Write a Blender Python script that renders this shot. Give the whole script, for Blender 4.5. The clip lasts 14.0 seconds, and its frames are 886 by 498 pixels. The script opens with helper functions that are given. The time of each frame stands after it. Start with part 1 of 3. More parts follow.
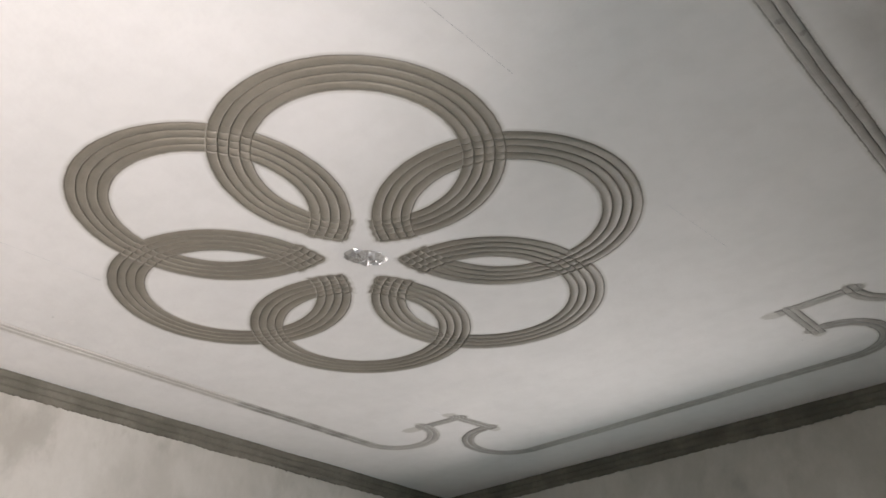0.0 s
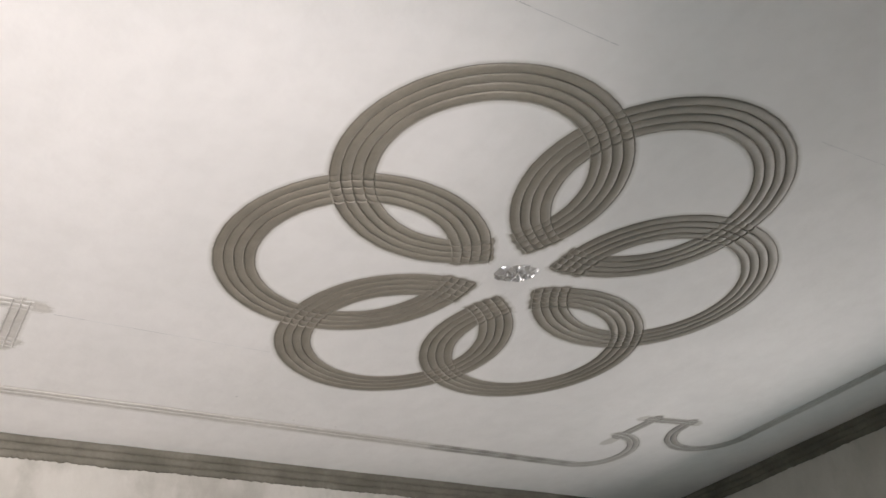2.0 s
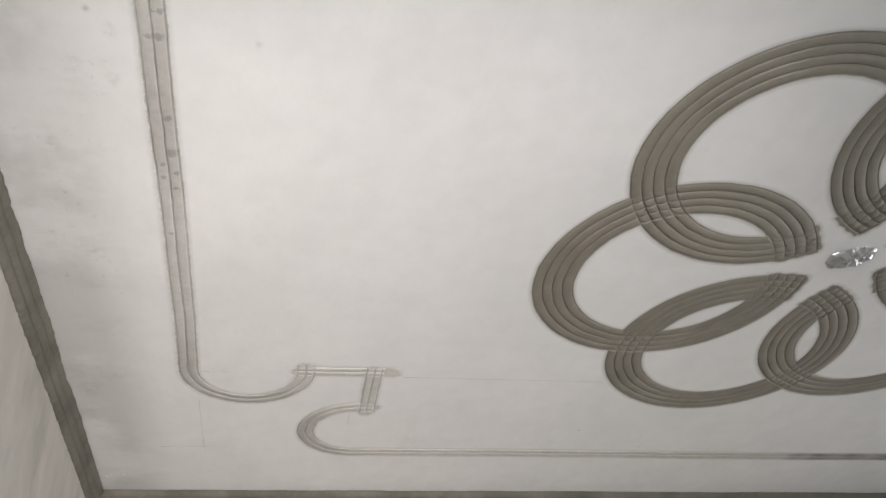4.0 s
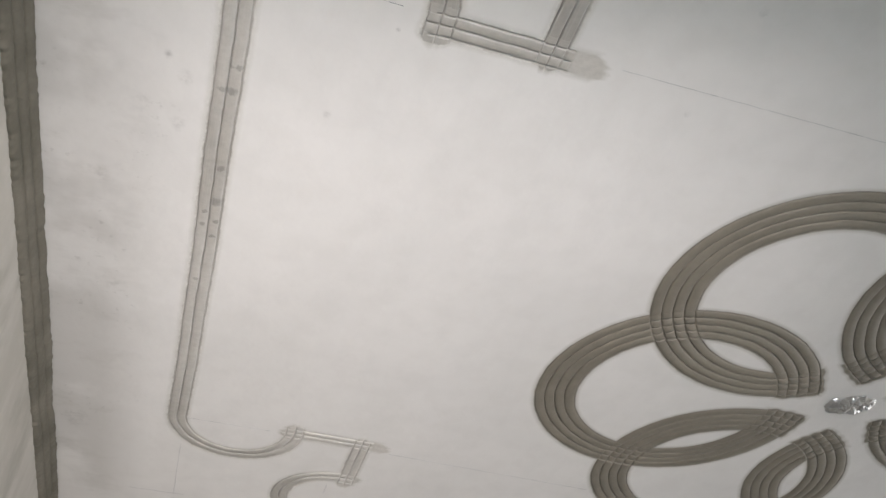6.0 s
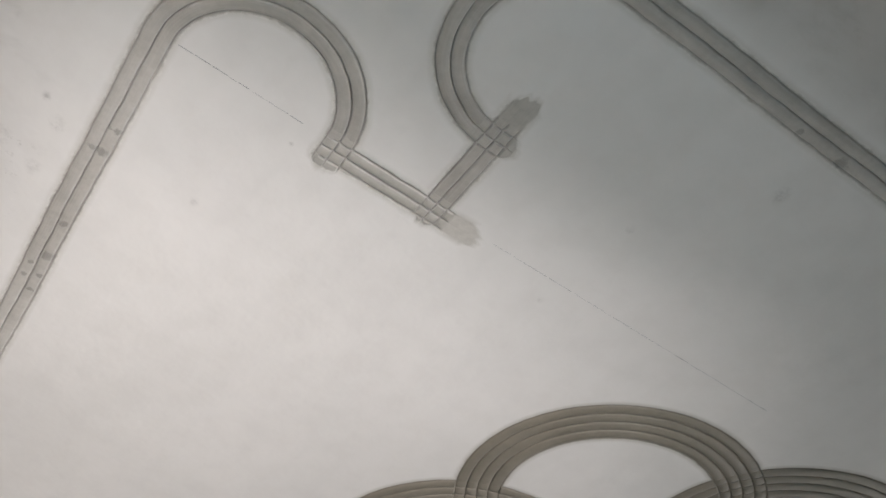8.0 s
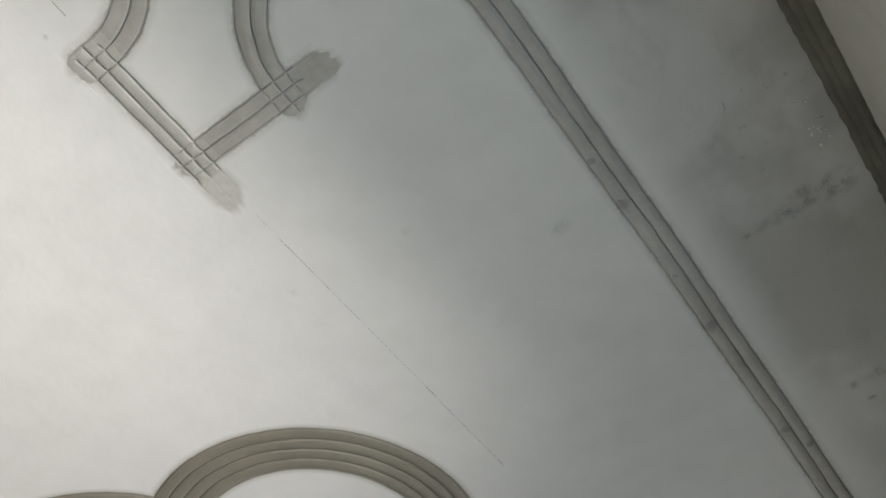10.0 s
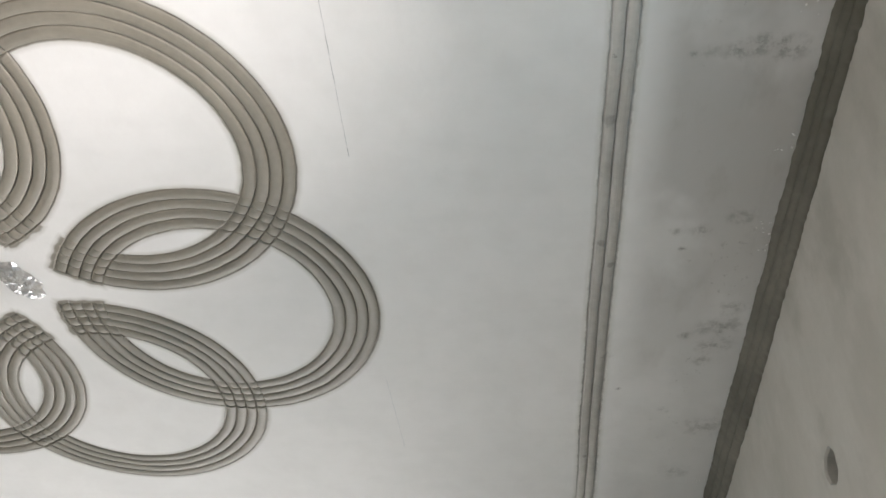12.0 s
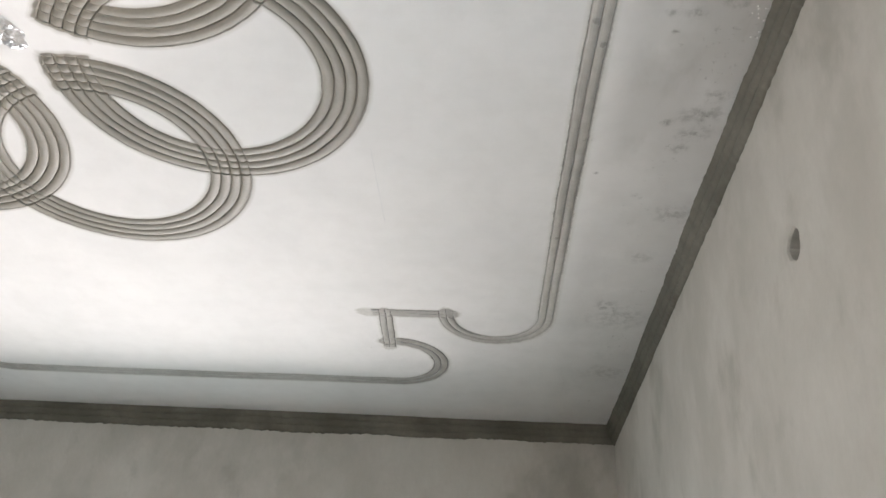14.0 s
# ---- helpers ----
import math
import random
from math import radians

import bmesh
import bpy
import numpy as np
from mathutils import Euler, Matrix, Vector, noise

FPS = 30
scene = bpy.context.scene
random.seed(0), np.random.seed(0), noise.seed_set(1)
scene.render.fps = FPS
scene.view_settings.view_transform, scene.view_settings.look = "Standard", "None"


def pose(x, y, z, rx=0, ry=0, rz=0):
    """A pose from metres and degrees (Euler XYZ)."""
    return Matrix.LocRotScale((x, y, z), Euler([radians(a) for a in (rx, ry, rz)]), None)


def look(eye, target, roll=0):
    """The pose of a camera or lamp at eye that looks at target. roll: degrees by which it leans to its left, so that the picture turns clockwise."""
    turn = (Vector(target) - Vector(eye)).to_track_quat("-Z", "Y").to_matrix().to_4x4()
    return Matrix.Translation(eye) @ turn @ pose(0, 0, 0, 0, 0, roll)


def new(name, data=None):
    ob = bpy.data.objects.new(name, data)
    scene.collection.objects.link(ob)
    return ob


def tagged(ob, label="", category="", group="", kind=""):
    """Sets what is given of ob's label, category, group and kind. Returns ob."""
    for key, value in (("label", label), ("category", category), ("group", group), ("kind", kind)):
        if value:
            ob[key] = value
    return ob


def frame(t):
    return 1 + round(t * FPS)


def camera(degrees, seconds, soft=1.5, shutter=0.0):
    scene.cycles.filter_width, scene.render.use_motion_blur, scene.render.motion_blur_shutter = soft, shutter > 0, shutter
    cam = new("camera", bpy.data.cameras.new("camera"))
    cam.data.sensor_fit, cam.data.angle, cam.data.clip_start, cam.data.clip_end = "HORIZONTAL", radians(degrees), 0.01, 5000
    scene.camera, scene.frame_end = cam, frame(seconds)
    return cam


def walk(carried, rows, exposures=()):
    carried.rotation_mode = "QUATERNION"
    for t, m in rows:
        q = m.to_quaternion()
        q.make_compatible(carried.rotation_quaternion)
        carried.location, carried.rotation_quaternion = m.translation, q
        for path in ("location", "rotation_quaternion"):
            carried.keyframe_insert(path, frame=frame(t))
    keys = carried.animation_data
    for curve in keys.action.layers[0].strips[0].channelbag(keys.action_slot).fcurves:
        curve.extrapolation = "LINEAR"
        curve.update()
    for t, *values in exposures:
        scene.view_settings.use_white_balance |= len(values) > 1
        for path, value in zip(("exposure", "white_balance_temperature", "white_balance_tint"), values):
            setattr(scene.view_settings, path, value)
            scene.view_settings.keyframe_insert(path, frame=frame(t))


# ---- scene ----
# ---- camera and its walk ----
cam = camera(53.91, 14.0, soft=1.5)
walk(cam, [
    (0.0, pose(-1.7200, -1.8850, 1.5320, 121.410, 1.020, -48.160)),
    (0.5, pose(-1.7110, -1.8820, 1.5350, 122.350, 1.390, -45.900)),
    (1.0, pose(-1.6910, -1.8760, 1.5370, 122.850, 2.700, -41.520)),
    (1.5, pose(-1.6500, -1.8716, 1.5242, 123.418, 5.192, -37.577)),
    (2.0, pose(-1.6163, -1.8501, 1.5459, 124.090, 6.075, -32.185)),
    (2.5, pose(-1.6138, -1.8491, 1.5458, 125.511, 5.081, -23.191)),
    (3.0, pose(-1.6280, -1.8355, 1.5521, 126.509, 5.150, -15.804)),
    (3.5, pose(-1.6453, -1.8379, 1.5415, 127.282, 5.267, -11.734)),
    (3.7, pose(-1.6525, -1.8481, 1.5377, 127.511, 4.949, -10.395)),
    (5.8, pose(-1.8036, -1.8669, 1.5558, 132.021, -1.103, -14.765)),
    (6.0, pose(-1.8129, -1.8642, 1.5514, 132.571, -1.866, -17.045)),
    (6.5, pose(-1.8467, -1.8672, 1.5515, 133.918, -2.766, -21.899)),
    (7.0, pose(-1.8666, -1.8766, 1.5658, 135.589, -3.245, -26.404)),
    (7.5, pose(-1.8665, -1.8826, 1.5868, 137.827, -3.949, -31.401)),
    (7.7, pose(-1.8630, -1.8771, 1.5916, 139.222, -4.266, -33.135)),
    (9.8, pose(-1.6838, -1.7477, 1.5932, 148.660, 0.315, -51.222)),
    (10.0, pose(-1.6423, -1.6872, 1.5975, 148.486, 0.552, -53.832)),
    (10.5, pose(-1.5684, -1.5559, 1.5857, 148.062, -1.223, -61.751)),
    (11.0, pose(-1.5727, -1.4100, 1.5924, 144.975, -0.709, -72.943)),
    (11.5, pose(-1.5613, -1.2859, 1.5203, 141.173, -1.111, -80.624)),
    (12.0, pose(-1.5424, -1.2836, 1.5247, 135.808, -1.937, -86.043)),
    (12.5, pose(-1.5553, -1.2872, 1.4752, 131.141, -2.607, -89.191)),
    (13.0, pose(-1.5395, -1.2847, 1.4574, 127.726, -2.904, -91.036)),
    (13.5, pose(-1.5243, -1.2667, 1.4422, 125.226, -2.786, -91.864)),
    (14.0, pose(-1.5162, -1.2281, 1.4299, 123.376, -2.689, -89.671)),
], exposures=[(0.0, -0.1, 6760, 18), (1.5, -0.18, 6760, 18), (3.0, -0.46, 6560, 14), (6.0, -0.6, 6540, 14), (7.5, -0.7, 6600, 15), (10.0, -0.52, 6540, 10), (11.0, -0.09, 6500, 10), (12.0, 0.38, 6580, 14), (13.0, 0.76, 6600, 17), (14.0, 0.86, 6600, 17)])

# ---- world, daylight and large lights ----
H = 3.05                                   # ceiling height
WEST, EAST, SOUTH, NORTH = -2.396, 2.454, -1.949, 1.787
# both openings are out of view, inferred and sized from the ceiling's light edges
DOOR_X0, DOOR_X1, DOOR_TOP = -2.25, -0.84, 2.49   # the doorway in the south wall
WIN_Y0, WIN_Y1, WIN_Z0, WIN_Z1 = -0.92, 1.15, 0.84, 2.46   # the window in the east wall

world = bpy.data.worlds.new("sky")
scene.world = world
world.use_nodes = True
wn = world.node_tree
sky = wn.nodes.new("ShaderNodeTexSky")
sky.sky_type, sky.sun_disc = "NISHITA", False
sky.sun_elevation, sky.sun_rotation = radians(48), radians(180)
wn.links.new(sky.outputs[0], wn.nodes["Background"].inputs[0])
wn.nodes["Background"].inputs[1].default_value = 0.1


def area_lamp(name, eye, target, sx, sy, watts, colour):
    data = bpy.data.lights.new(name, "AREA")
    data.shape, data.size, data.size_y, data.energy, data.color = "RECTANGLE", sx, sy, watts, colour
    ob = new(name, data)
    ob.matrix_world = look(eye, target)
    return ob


# added area lamps stand in for daylight thrown back by the unseen bright yard outside the doorway and by the ground
# under the east window, and for the cooler sky in the openings
area_lamp("yard_bounce_stand_in", (-0.75, -5.902, 0.570), (-0.407, -4.963, 0.913), 4.7, 1.1, 1030, (1.0, 0.955, 0.92))
area_lamp("east_ground_stand_in", (EAST + 5.45, -0.5, 0.06), (EAST + 5.45, -0.5, 1.0), 7.1, 4.8, 980, (1.0, 0.975, 0.94))
area_lamp("east_window_stand_in", (2.60, 0.115, 1.6), (0.3, 0.115, 1.6), 2.0, 1.45, 10, (0.78, 0.98, 0.98))
area_lamp("doorway_sky_stand_in", (-1.54, -2.12, 1.2), (-1.54, 0.6, 1.2), 1.3, 2.2, 13, (0.42, 0.80, 1.0))

# ---- materials ----


def material(name):
    m = bpy.data.materials.new(name)
    m.use_nodes = True
    return m, m.node_tree.nodes, m.node_tree.links, m.node_tree.nodes["Principled BSDF"]


def noise_tex(n, l, vec, scale, detail=6.0, rough=0.55):
    t = n.new("ShaderNodeTexNoise")
    t.inputs["Scale"].default_value, t.inputs["Detail"].default_value, t.inputs["Roughness"].default_value = scale, detail, rough
    l.new(vec, t.inputs["Vector"])
    return t.outputs[0]


def mixed(n, l, fac, a, b):
    """Mix of two colours (a tuple or a socket each) by a factor."""
    m = n.new("ShaderNodeMix")
    m.data_type = "RGBA"
    for sock, v in ((m.inputs[0], fac), (m.inputs[6], a), (m.inputs[7], b)):
        if isinstance(v, (tuple, float, int)):
            sock.default_value = (*v, 1) if isinstance(v, tuple) else v
        else:
            l.new(v, sock)
    return m.outputs[2]


def ramp(n, l, v, lo, hi, a=0.0, b=1.0):
    r = n.new("ShaderNodeMapRange")
    r.interpolation_type = "SMOOTHSTEP"
    for i, x in zip((1, 2, 3, 4), (lo, hi, a, b)):
        r.inputs[i].default_value = x
    l.new(v, r.inputs[0])
    return r.outputs[0]


def calc(n, l, op, a, b=0.0):
    m = n.new("ShaderNodeMath")
    m.operation = op
    for sock, v in zip(m.inputs, (a, b)):
        if isinstance(v, (float, int)):
            sock.default_value = v
        else:
            l.new(v, sock)
    return m.outputs[0]


def relief(n, l, bsdf, height, strength, distance):
    b = n.new("ShaderNodeBump")
    b.inputs["Strength"].default_value, b.inputs["Distance"].default_value = strength, distance
    l.new(height, b.inputs["Height"])
    l.new(b.outputs[0], bsdf.inputs["Normal"])


def where(n):
    return n.new("ShaderNodeTexCoord").outputs["Object"]


# smudges on the ceiling: x, y, radius, strength
STAINS = [(-0.585, -1.666, 0.012, 1.2), (-0.592, -1.700, 0.022, 0.6), (-0.590, -1.742, 0.030, 0.8), (-0.596, -1.776, 0.032, 0.9), (-0.604, -1.812, 0.036, 1.0), (-0.590, -1.852, 0.040, 0.9),
          (-0.792, -1.709, 0.035, 0.5), (-0.104, -1.688, 0.018, 0.9), (-0.104, -1.746, 0.028, 0.9), (-0.145, -1.832, 0.040, 0.8), (-0.046, -1.707, 0.011, 1.2),
          (0.280, -1.748, 0.020, 1.2), (0.250, -1.800, 0.040, 0.7), (0.321, -1.834, 0.050, 0.9), (0.236, -1.856, 0.050, 0.9), (0.173, -1.858, 0.035, 0.9), (0.387, -1.809, 0.030, 0.8),
          (0.508, -1.592, 0.009, 1.3), (0.614, -1.733, 0.022, 0.8), (0.359, -1.561, 0.010, 1.0), (-0.820, -1.387, 0.020, 0.4), (0.70, -1.86, 0.06, 0.7), (1.28, -1.74, 0.05, 0.7), (1.38, -1.80, 0.11, 0.6),
          (1.85, -1.82, 0.09, 0.5), (0.95, -1.80, 0.05, 0.5), (-2.055, -0.625, 0.022, 0.4), (-2.059, -0.489, 0.022, 0.4), (-2.141, -0.521, 0.035, 0.25), (-2.094, -0.674, 0.012, 0.7),
          (-2.227, -0.278, 0.03, 0.4), (-2.18, 0.14, 0.04, 0.35), (-2.29, 0.90, 0.06, 0.4), (-1.750, -0.624, 0.014, 0.4), (-1.656, -0.881, 0.006, 0.9), (-1.009, -0.871, 0.010, 0.5), (-0.991, -1.143, 0.012, 0.6)]
PUTTY_GLOSS = 0.75, 0.25                  # roughness and gloss of the trowelled skim
PUTTY, PUTTY_DULL = (0.79, 0.775, 0.76), (0.715, 0.705, 0.69)


def putty_colour(n, l, pos):
    """Skimmed white putty: faint broad clouds, small grey flecks, and thin coat with stains and painted shade in the
    strip outside the border.
    """
    clouds = ramp(n, l, noise_tex(n, l, pos, 2.2, 5), 0.35, 0.7)
    fine = ramp(n, l, noise_tex(n, l, pos, 14, 5), 0.35, 0.75)
    col = mixed(n, l, calc(n, l, "MULTIPLY", clouds, 0.55), PUTTY, PUTTY_DULL)
    col = mixed(n, l, calc(n, l, "MULTIPLY", fine, 0.16), col, (0.60, 0.585, 0.56))
    # pulls of the trowel, mostly towards the door
    pull = n.new("ShaderNodeMapping")
    pull.inputs["Rotation"].default_value, pull.inputs["Scale"].default_value = (0, 0, 0.26), (3.2, 0.9, 1.0)
    l.new(pos, pull.inputs["Vector"])
    col = mixed(n, l, calc(n, l, "MULTIPLY", ramp(n, l, noise_tex(n, l, pull.outputs[0], 2.6, 6, 0.58), 0.45, 0.72), 0.16), col, (0.63, 0.625, 0.61))
    # the bare strip between border and walls; the shade along the south wall is painted in too
    sep = n.new("ShaderNodeSeparateXYZ")
    l.new(pos, sep.inputs[0])
    south = ramp(n, l, sep.outputs[1], -1.56, -1.66)
    west = ramp(n, l, sep.outputs[0], -2.03, -2.24)
    south = calc(n, l, "MULTIPLY", south, ramp(n, l, sep.outputs[0], -0.5, 0.7, 1.0, 0.33))     # the darkening, partly painted shade, weakens towards the east
    strip = calc(n, l, "MAXIMUM", south, calc(n, l, "MULTIPLY", west, 0.75))
    drag = n.new("ShaderNodeMapping")
    drag.inputs["Rotation"].default_value, drag.inputs["Scale"].default_value = (0, 0, 0.5), (1.0, 2.2, 1.0)
    l.new(pos, drag.inputs["Vector"])
    patch = ramp(n, l, noise_tex(n, l, drag.outputs[0], 5.5, 7, 0.6), 0.50, 0.74)
    patch2 = ramp(n, l, noise_tex(n, l, pos, 3.1, 4), 0.35, 0.65)
    col = mixed(n, l, calc(n, l, "MULTIPLY", strip, ramp(n, l, patch2, 0.0, 1.0, 0.38, 0.85)), col, (0.45, 0.44, 0.42))
    col = mixed(n, l, calc(n, l, "MULTIPLY", strip, calc(n, l, "MULTIPLY", patch, 0.30)), col, (0.33, 0.315, 0.285))
    fleck = ramp(n, l, noise_tex(n, l, pos, 42, 6, 0.68), 0.58, 0.68)
    some_flecks = ramp(n, l, noise_tex(n, l, pos, 4.4, 3), 0.48, 0.64)
    rest = calc(n, l, "MAXIMUM", ramp(n, l, sep.outputs[1], -1.62, -1.78), calc(n, l, "MULTIPLY", ramp(n, l, sep.outputs[0], -2.04, -2.12), 0.7))
    col = mixed(n, l, calc(n, l, "MULTIPLY", calc(n, l, "MULTIPLY", rest, some_flecks), calc(n, l, "MULTIPLY", fleck, 0.45)), col, (0.23, 0.22, 0.205))
    # smudges and patches of old cement
    ragged = noise_tex(n, l, pos, 24, 8, 0.7)
    torn = ramp(n, l, noise_tex(n, l, pos, 36, 9, 0.70), 0.42, 0.60, 0.14, 1.0)
    pressed = n.new("ShaderNodeVectorMath")      # dragged towards the wall
    pressed.operation = "MULTIPLY"
    pressed.inputs[1].default_value = (1.10, 0.85, 0.0)
    l.new(pos, pressed.inputs[0])
    for x, y, r, k in STAINS:
        d = n.new("ShaderNodeVectorMath")
        d.operation = "DISTANCE"
        l.new(pressed.outputs[0], d.inputs[0])
        d.inputs[1].default_value = (x * 1.10, y * 0.85, 0.0)
        rim = calc(n, l, "ADD", d.outputs["Value"], calc(n, l, "MULTIPLY", calc(n, l, "SUBTRACT", ragged, 0.5), r * 1.6))
        m = calc(n, l, "MULTIPLY", calc(n, l, "MULTIPLY", ramp(n, l, rim, r * 1.15, r * 0.1), torn), k * 0.6)
        col = mixed(n, l, m, col, (0.20, 0.195, 0.18))
    # single grey specks
    v = n.new("ShaderNodeTexVoronoi")
    v.inputs["Scale"].default_value = 5.5
    l.new(pos, v.inputs["Vector"])
    speck = ramp(n, l, v.outputs["Distance"], 0.035, 0.015)
    some = ramp(n, l, noise_tex(n, l, pos, 2.7, 2), 0.56, 0.6)
    return mixed(n, l, calc(n, l, "MULTIPLY", calc(n, l, "MULTIPLY", speck, some), 0.5), col, (0.33, 0.32, 0.30))


def putty_bump(n, l, pos):
    return calc(n, l, "ADD", calc(n, l, "MULTIPLY", noise_tex(n, l, pos, 5, 4), 1.0), calc(n, l, "MULTIPLY", noise_tex(n, l, pos, 45, 5), 0.12))


def make_putty():
    m, n, l, b = material("white_putty")
    pos = where(n)
    l.new(putty_colour(n, l, pos), b.inputs["Base Color"])
    b.inputs["Roughness"].default_value, b.inputs["Specular IOR Level"].default_value = PUTTY_GLOSS
    relief(n, l, b, putty_bump(n, l, pos), 0.35, 0.012)
    return m


# thumb-sized wet patches on the border runs: x, y, radius
THUMBS = [(-1.980, -0.620, 0.0110), (-1.956, -0.618, 0.0146), (-1.947, -0.687, 0.0110), (-1.962, -0.684, 0.0061), (-1.955, -0.388, 0.0134), (-1.951, -0.271, 0.0207),
          (-1.976, -0.231, 0.0085), (-1.977, -0.185, 0.0098), (-1.947, -0.202, 0.0098), (-1.949, -0.148, 0.0098), (-1.974, 0.035, 0.0098), (-0.906, -1.505, 0.0122),
          (-0.792, -1.506, 0.0195), (-0.433, -1.509, 0.0207), (-0.074, -1.511, 0.0146), (0.000, -1.537, 0.0134), (-0.590, -1.510, 0.0085), (0.36, -1.540, 0.0098),
          (-1.722, -0.80, 0.0085), (0.85, -1.512, 0.0110)]


def make_band(name, wet, dry, damp_scale, lo, hi, smear, ragged, gloss, spots=False):
    """Run plaster that fades through a ragged smear into the white putty at its edges ("edge": metres beyond the band)."""
    m, n, l, b = material(name)
    pos = where(n)
    at = n.new("ShaderNodeAttribute")
    at.attribute_name = "edge"
    edge = at.outputs["Fac"]
    clouds = ramp(n, l, noise_tex(n, l, pos, damp_scale, 5), lo, hi)
    grain = ramp(n, l, noise_tex(n, l, pos, 60, 6, 0.65), 0.3, 0.75)
    streak = ramp(n, l, noise_tex(n, l, pos, 17, 6), 0.4, 0.7)
    # fine scores along the pull of the tool
    along = n.new("ShaderNodeAttribute")
    along.attribute_name = "pull"
    stretch = n.new("ShaderNodeMapping")
    stretch.inputs["Scale"].default_value = (330.0, 5.0, 1.0)
    l.new(along.outputs["Vector"], stretch.inputs["Vector"])
    score = noise_tex(n, l, stretch.outputs[0], 1.0, 4, 0.6)
    da = n.new("ShaderNodeAttribute")
    da.attribute_name = "damp"
    col = mixed(n, l, clouds, wet, dry)
    col = mixed(n, l, calc(n, l, "MULTIPLY", da.outputs["Fac"], -1.0), col, tuple(min(0.7, c * 1.13) for c in dry))
    col = mixed(n, l, da.outputs["Fac"], col, tuple(c * 0.55 for c in wet))
    if spots:                               # thumb-sized wet patches where the tool was lifted
        soft = calc(n, l, "MULTIPLY", calc(n, l, "SUBTRACT", noise_tex(n, l, pos, 75, 4, 0.6), 0.5), 0.024)
        for x, y, r in THUMBS:
            d = n.new("ShaderNodeVectorMath")
            d.operation = "DISTANCE"
            flat = n.new("ShaderNodeVectorMath")
            flat.operation = "MULTIPLY"
            l.new(pos, flat.inputs[0])
            flat.inputs[1].default_value = (1.0, 1.0, 0.0)
            l.new(flat.outputs[0], d.inputs[0])
            d.inputs[1].default_value = (x, y, 0.0)
            rim = calc(n, l, "ADD", d.outputs["Value"], soft)
            col = mixed(n, l, calc(n, l, "MULTIPLY", ramp(n, l, rim, r * 0.95, r * 0.4), 0.55), col, tuple(c * 0.42 for c in wet))
    col = mixed(n, l, calc(n, l, "MULTIPLY", grain, 0.22), col, tuple(c * 0.62 for c in wet))
    col = mixed(n, l, calc(n, l, "MULTIPLY", streak, 0.15), col, tuple(min(1, c * 1.35) for c in dry))
    col = mixed(n, l, calc(n, l, "MULTIPLY", ramp(n, l, score, 0.40, 0.66), 0.12), col, tuple(min(1, c * 1.25) for c in dry))
    lip = n.new("ShaderNodeAttribute")       # highlights on the thin lips beside the creases, painted as paler plaster
    lip.attribute_name = "arris"
    col = mixed(n, l, calc(n, l, "MULTIPLY", calc(n, l, "MULTIPLY", lip.outputs["Fac"], ramp(n, l, noise_tex(n, l, pos, 21, 4), 0.35, 0.6, 0.3, 1.0)), 0.5), col, tuple(min(0.72, c * 1.5) for c in dry))
    rag = calc(n, l, "MULTIPLY", calc(n, l, "SUBTRACT", noise_tex(n, l, pos, 38, 7, 0.6), 0.5), ragged)
    feather = ramp(n, l, calc(n, l, "ADD", edge, rag), 0.0, 0.0065)
    haze = ramp(n, l, calc(n, l, "ADD", edge, calc(n, l, "MULTIPLY", rag, 0.6)), 0.003, 0.0192)
    white = mixed(n, l, haze, smear, putty_colour(n, l, pos))
    if spots:                               # flakes of white putty pushed up along the edges
        near = calc(n, l, "MULTIPLY", ramp(n, l, calc(n, l, "ADD", edge, rag), 0.001, 0.004), ramp(n, l, calc(n, l, "ADD", edge, rag), 0.011, 0.006))
        flake = calc(n, l, "MULTIPLY", near, ramp(n, l, noise_tex(n, l, pos, 30, 6, 0.65), 0.50, 0.60))
        white = mixed(n, l, calc(n, l, "MULTIPLY", flake, 0.4), white, (0.80, 0.79, 0.77))
    l.new(mixed(n, l, feather, col, white), b.inputs["Base Color"])
    for socket, damp, dull in (("Roughness", gloss[0], PUTTY_GLOSS[0]), ("Specular IOR Level", gloss[1], PUTTY_GLOSS[1])):
        l.new(ramp(n, l, feather, 0.0, 0.6, damp, dull), b.inputs[socket])
    relief(n, l, b, calc(n, l, "ADD", putty_bump(n, l, pos), calc(n, l, "ADD", calc(n, l, "MULTIPLY", noise_tex(n, l, pos, 120, 4), 0.10), calc(n, l, "MULTIPLY", score, 0.03))), 0.35, 0.012)
    return m


def make_plain(name, base, other, scale, rough, bump_scale, bump_dist, spots=None):
    m, n, l, b = material(name)
    pos = where(n)
    col = mixed(n, l, ramp(n, l, noise_tex(n, l, pos, scale, 6), 0.32, 0.68), base, other)
    col = mixed(n, l, calc(n, l, "MULTIPLY", ramp(n, l, noise_tex(n, l, pos, scale * 9, 6, 0.65), 0.35, 0.75), 0.25), col, tuple(c * 0.6 for c in base))
    if spots:
        col = mixed(n, l, calc(n, l, "MULTIPLY", ramp(n, l, noise_tex(n, l, pos, scale * 2.3, 8, 0.7), 0.56, 0.7), 0.8), col, spots)
    l.new(col, b.inputs["Base Color"])
    b.inputs["Roughness"].default_value = rough
    relief(n, l, b, noise_tex(n, l, pos, bump_scale, 7, 0.6), 0.5, bump_dist)
    return m


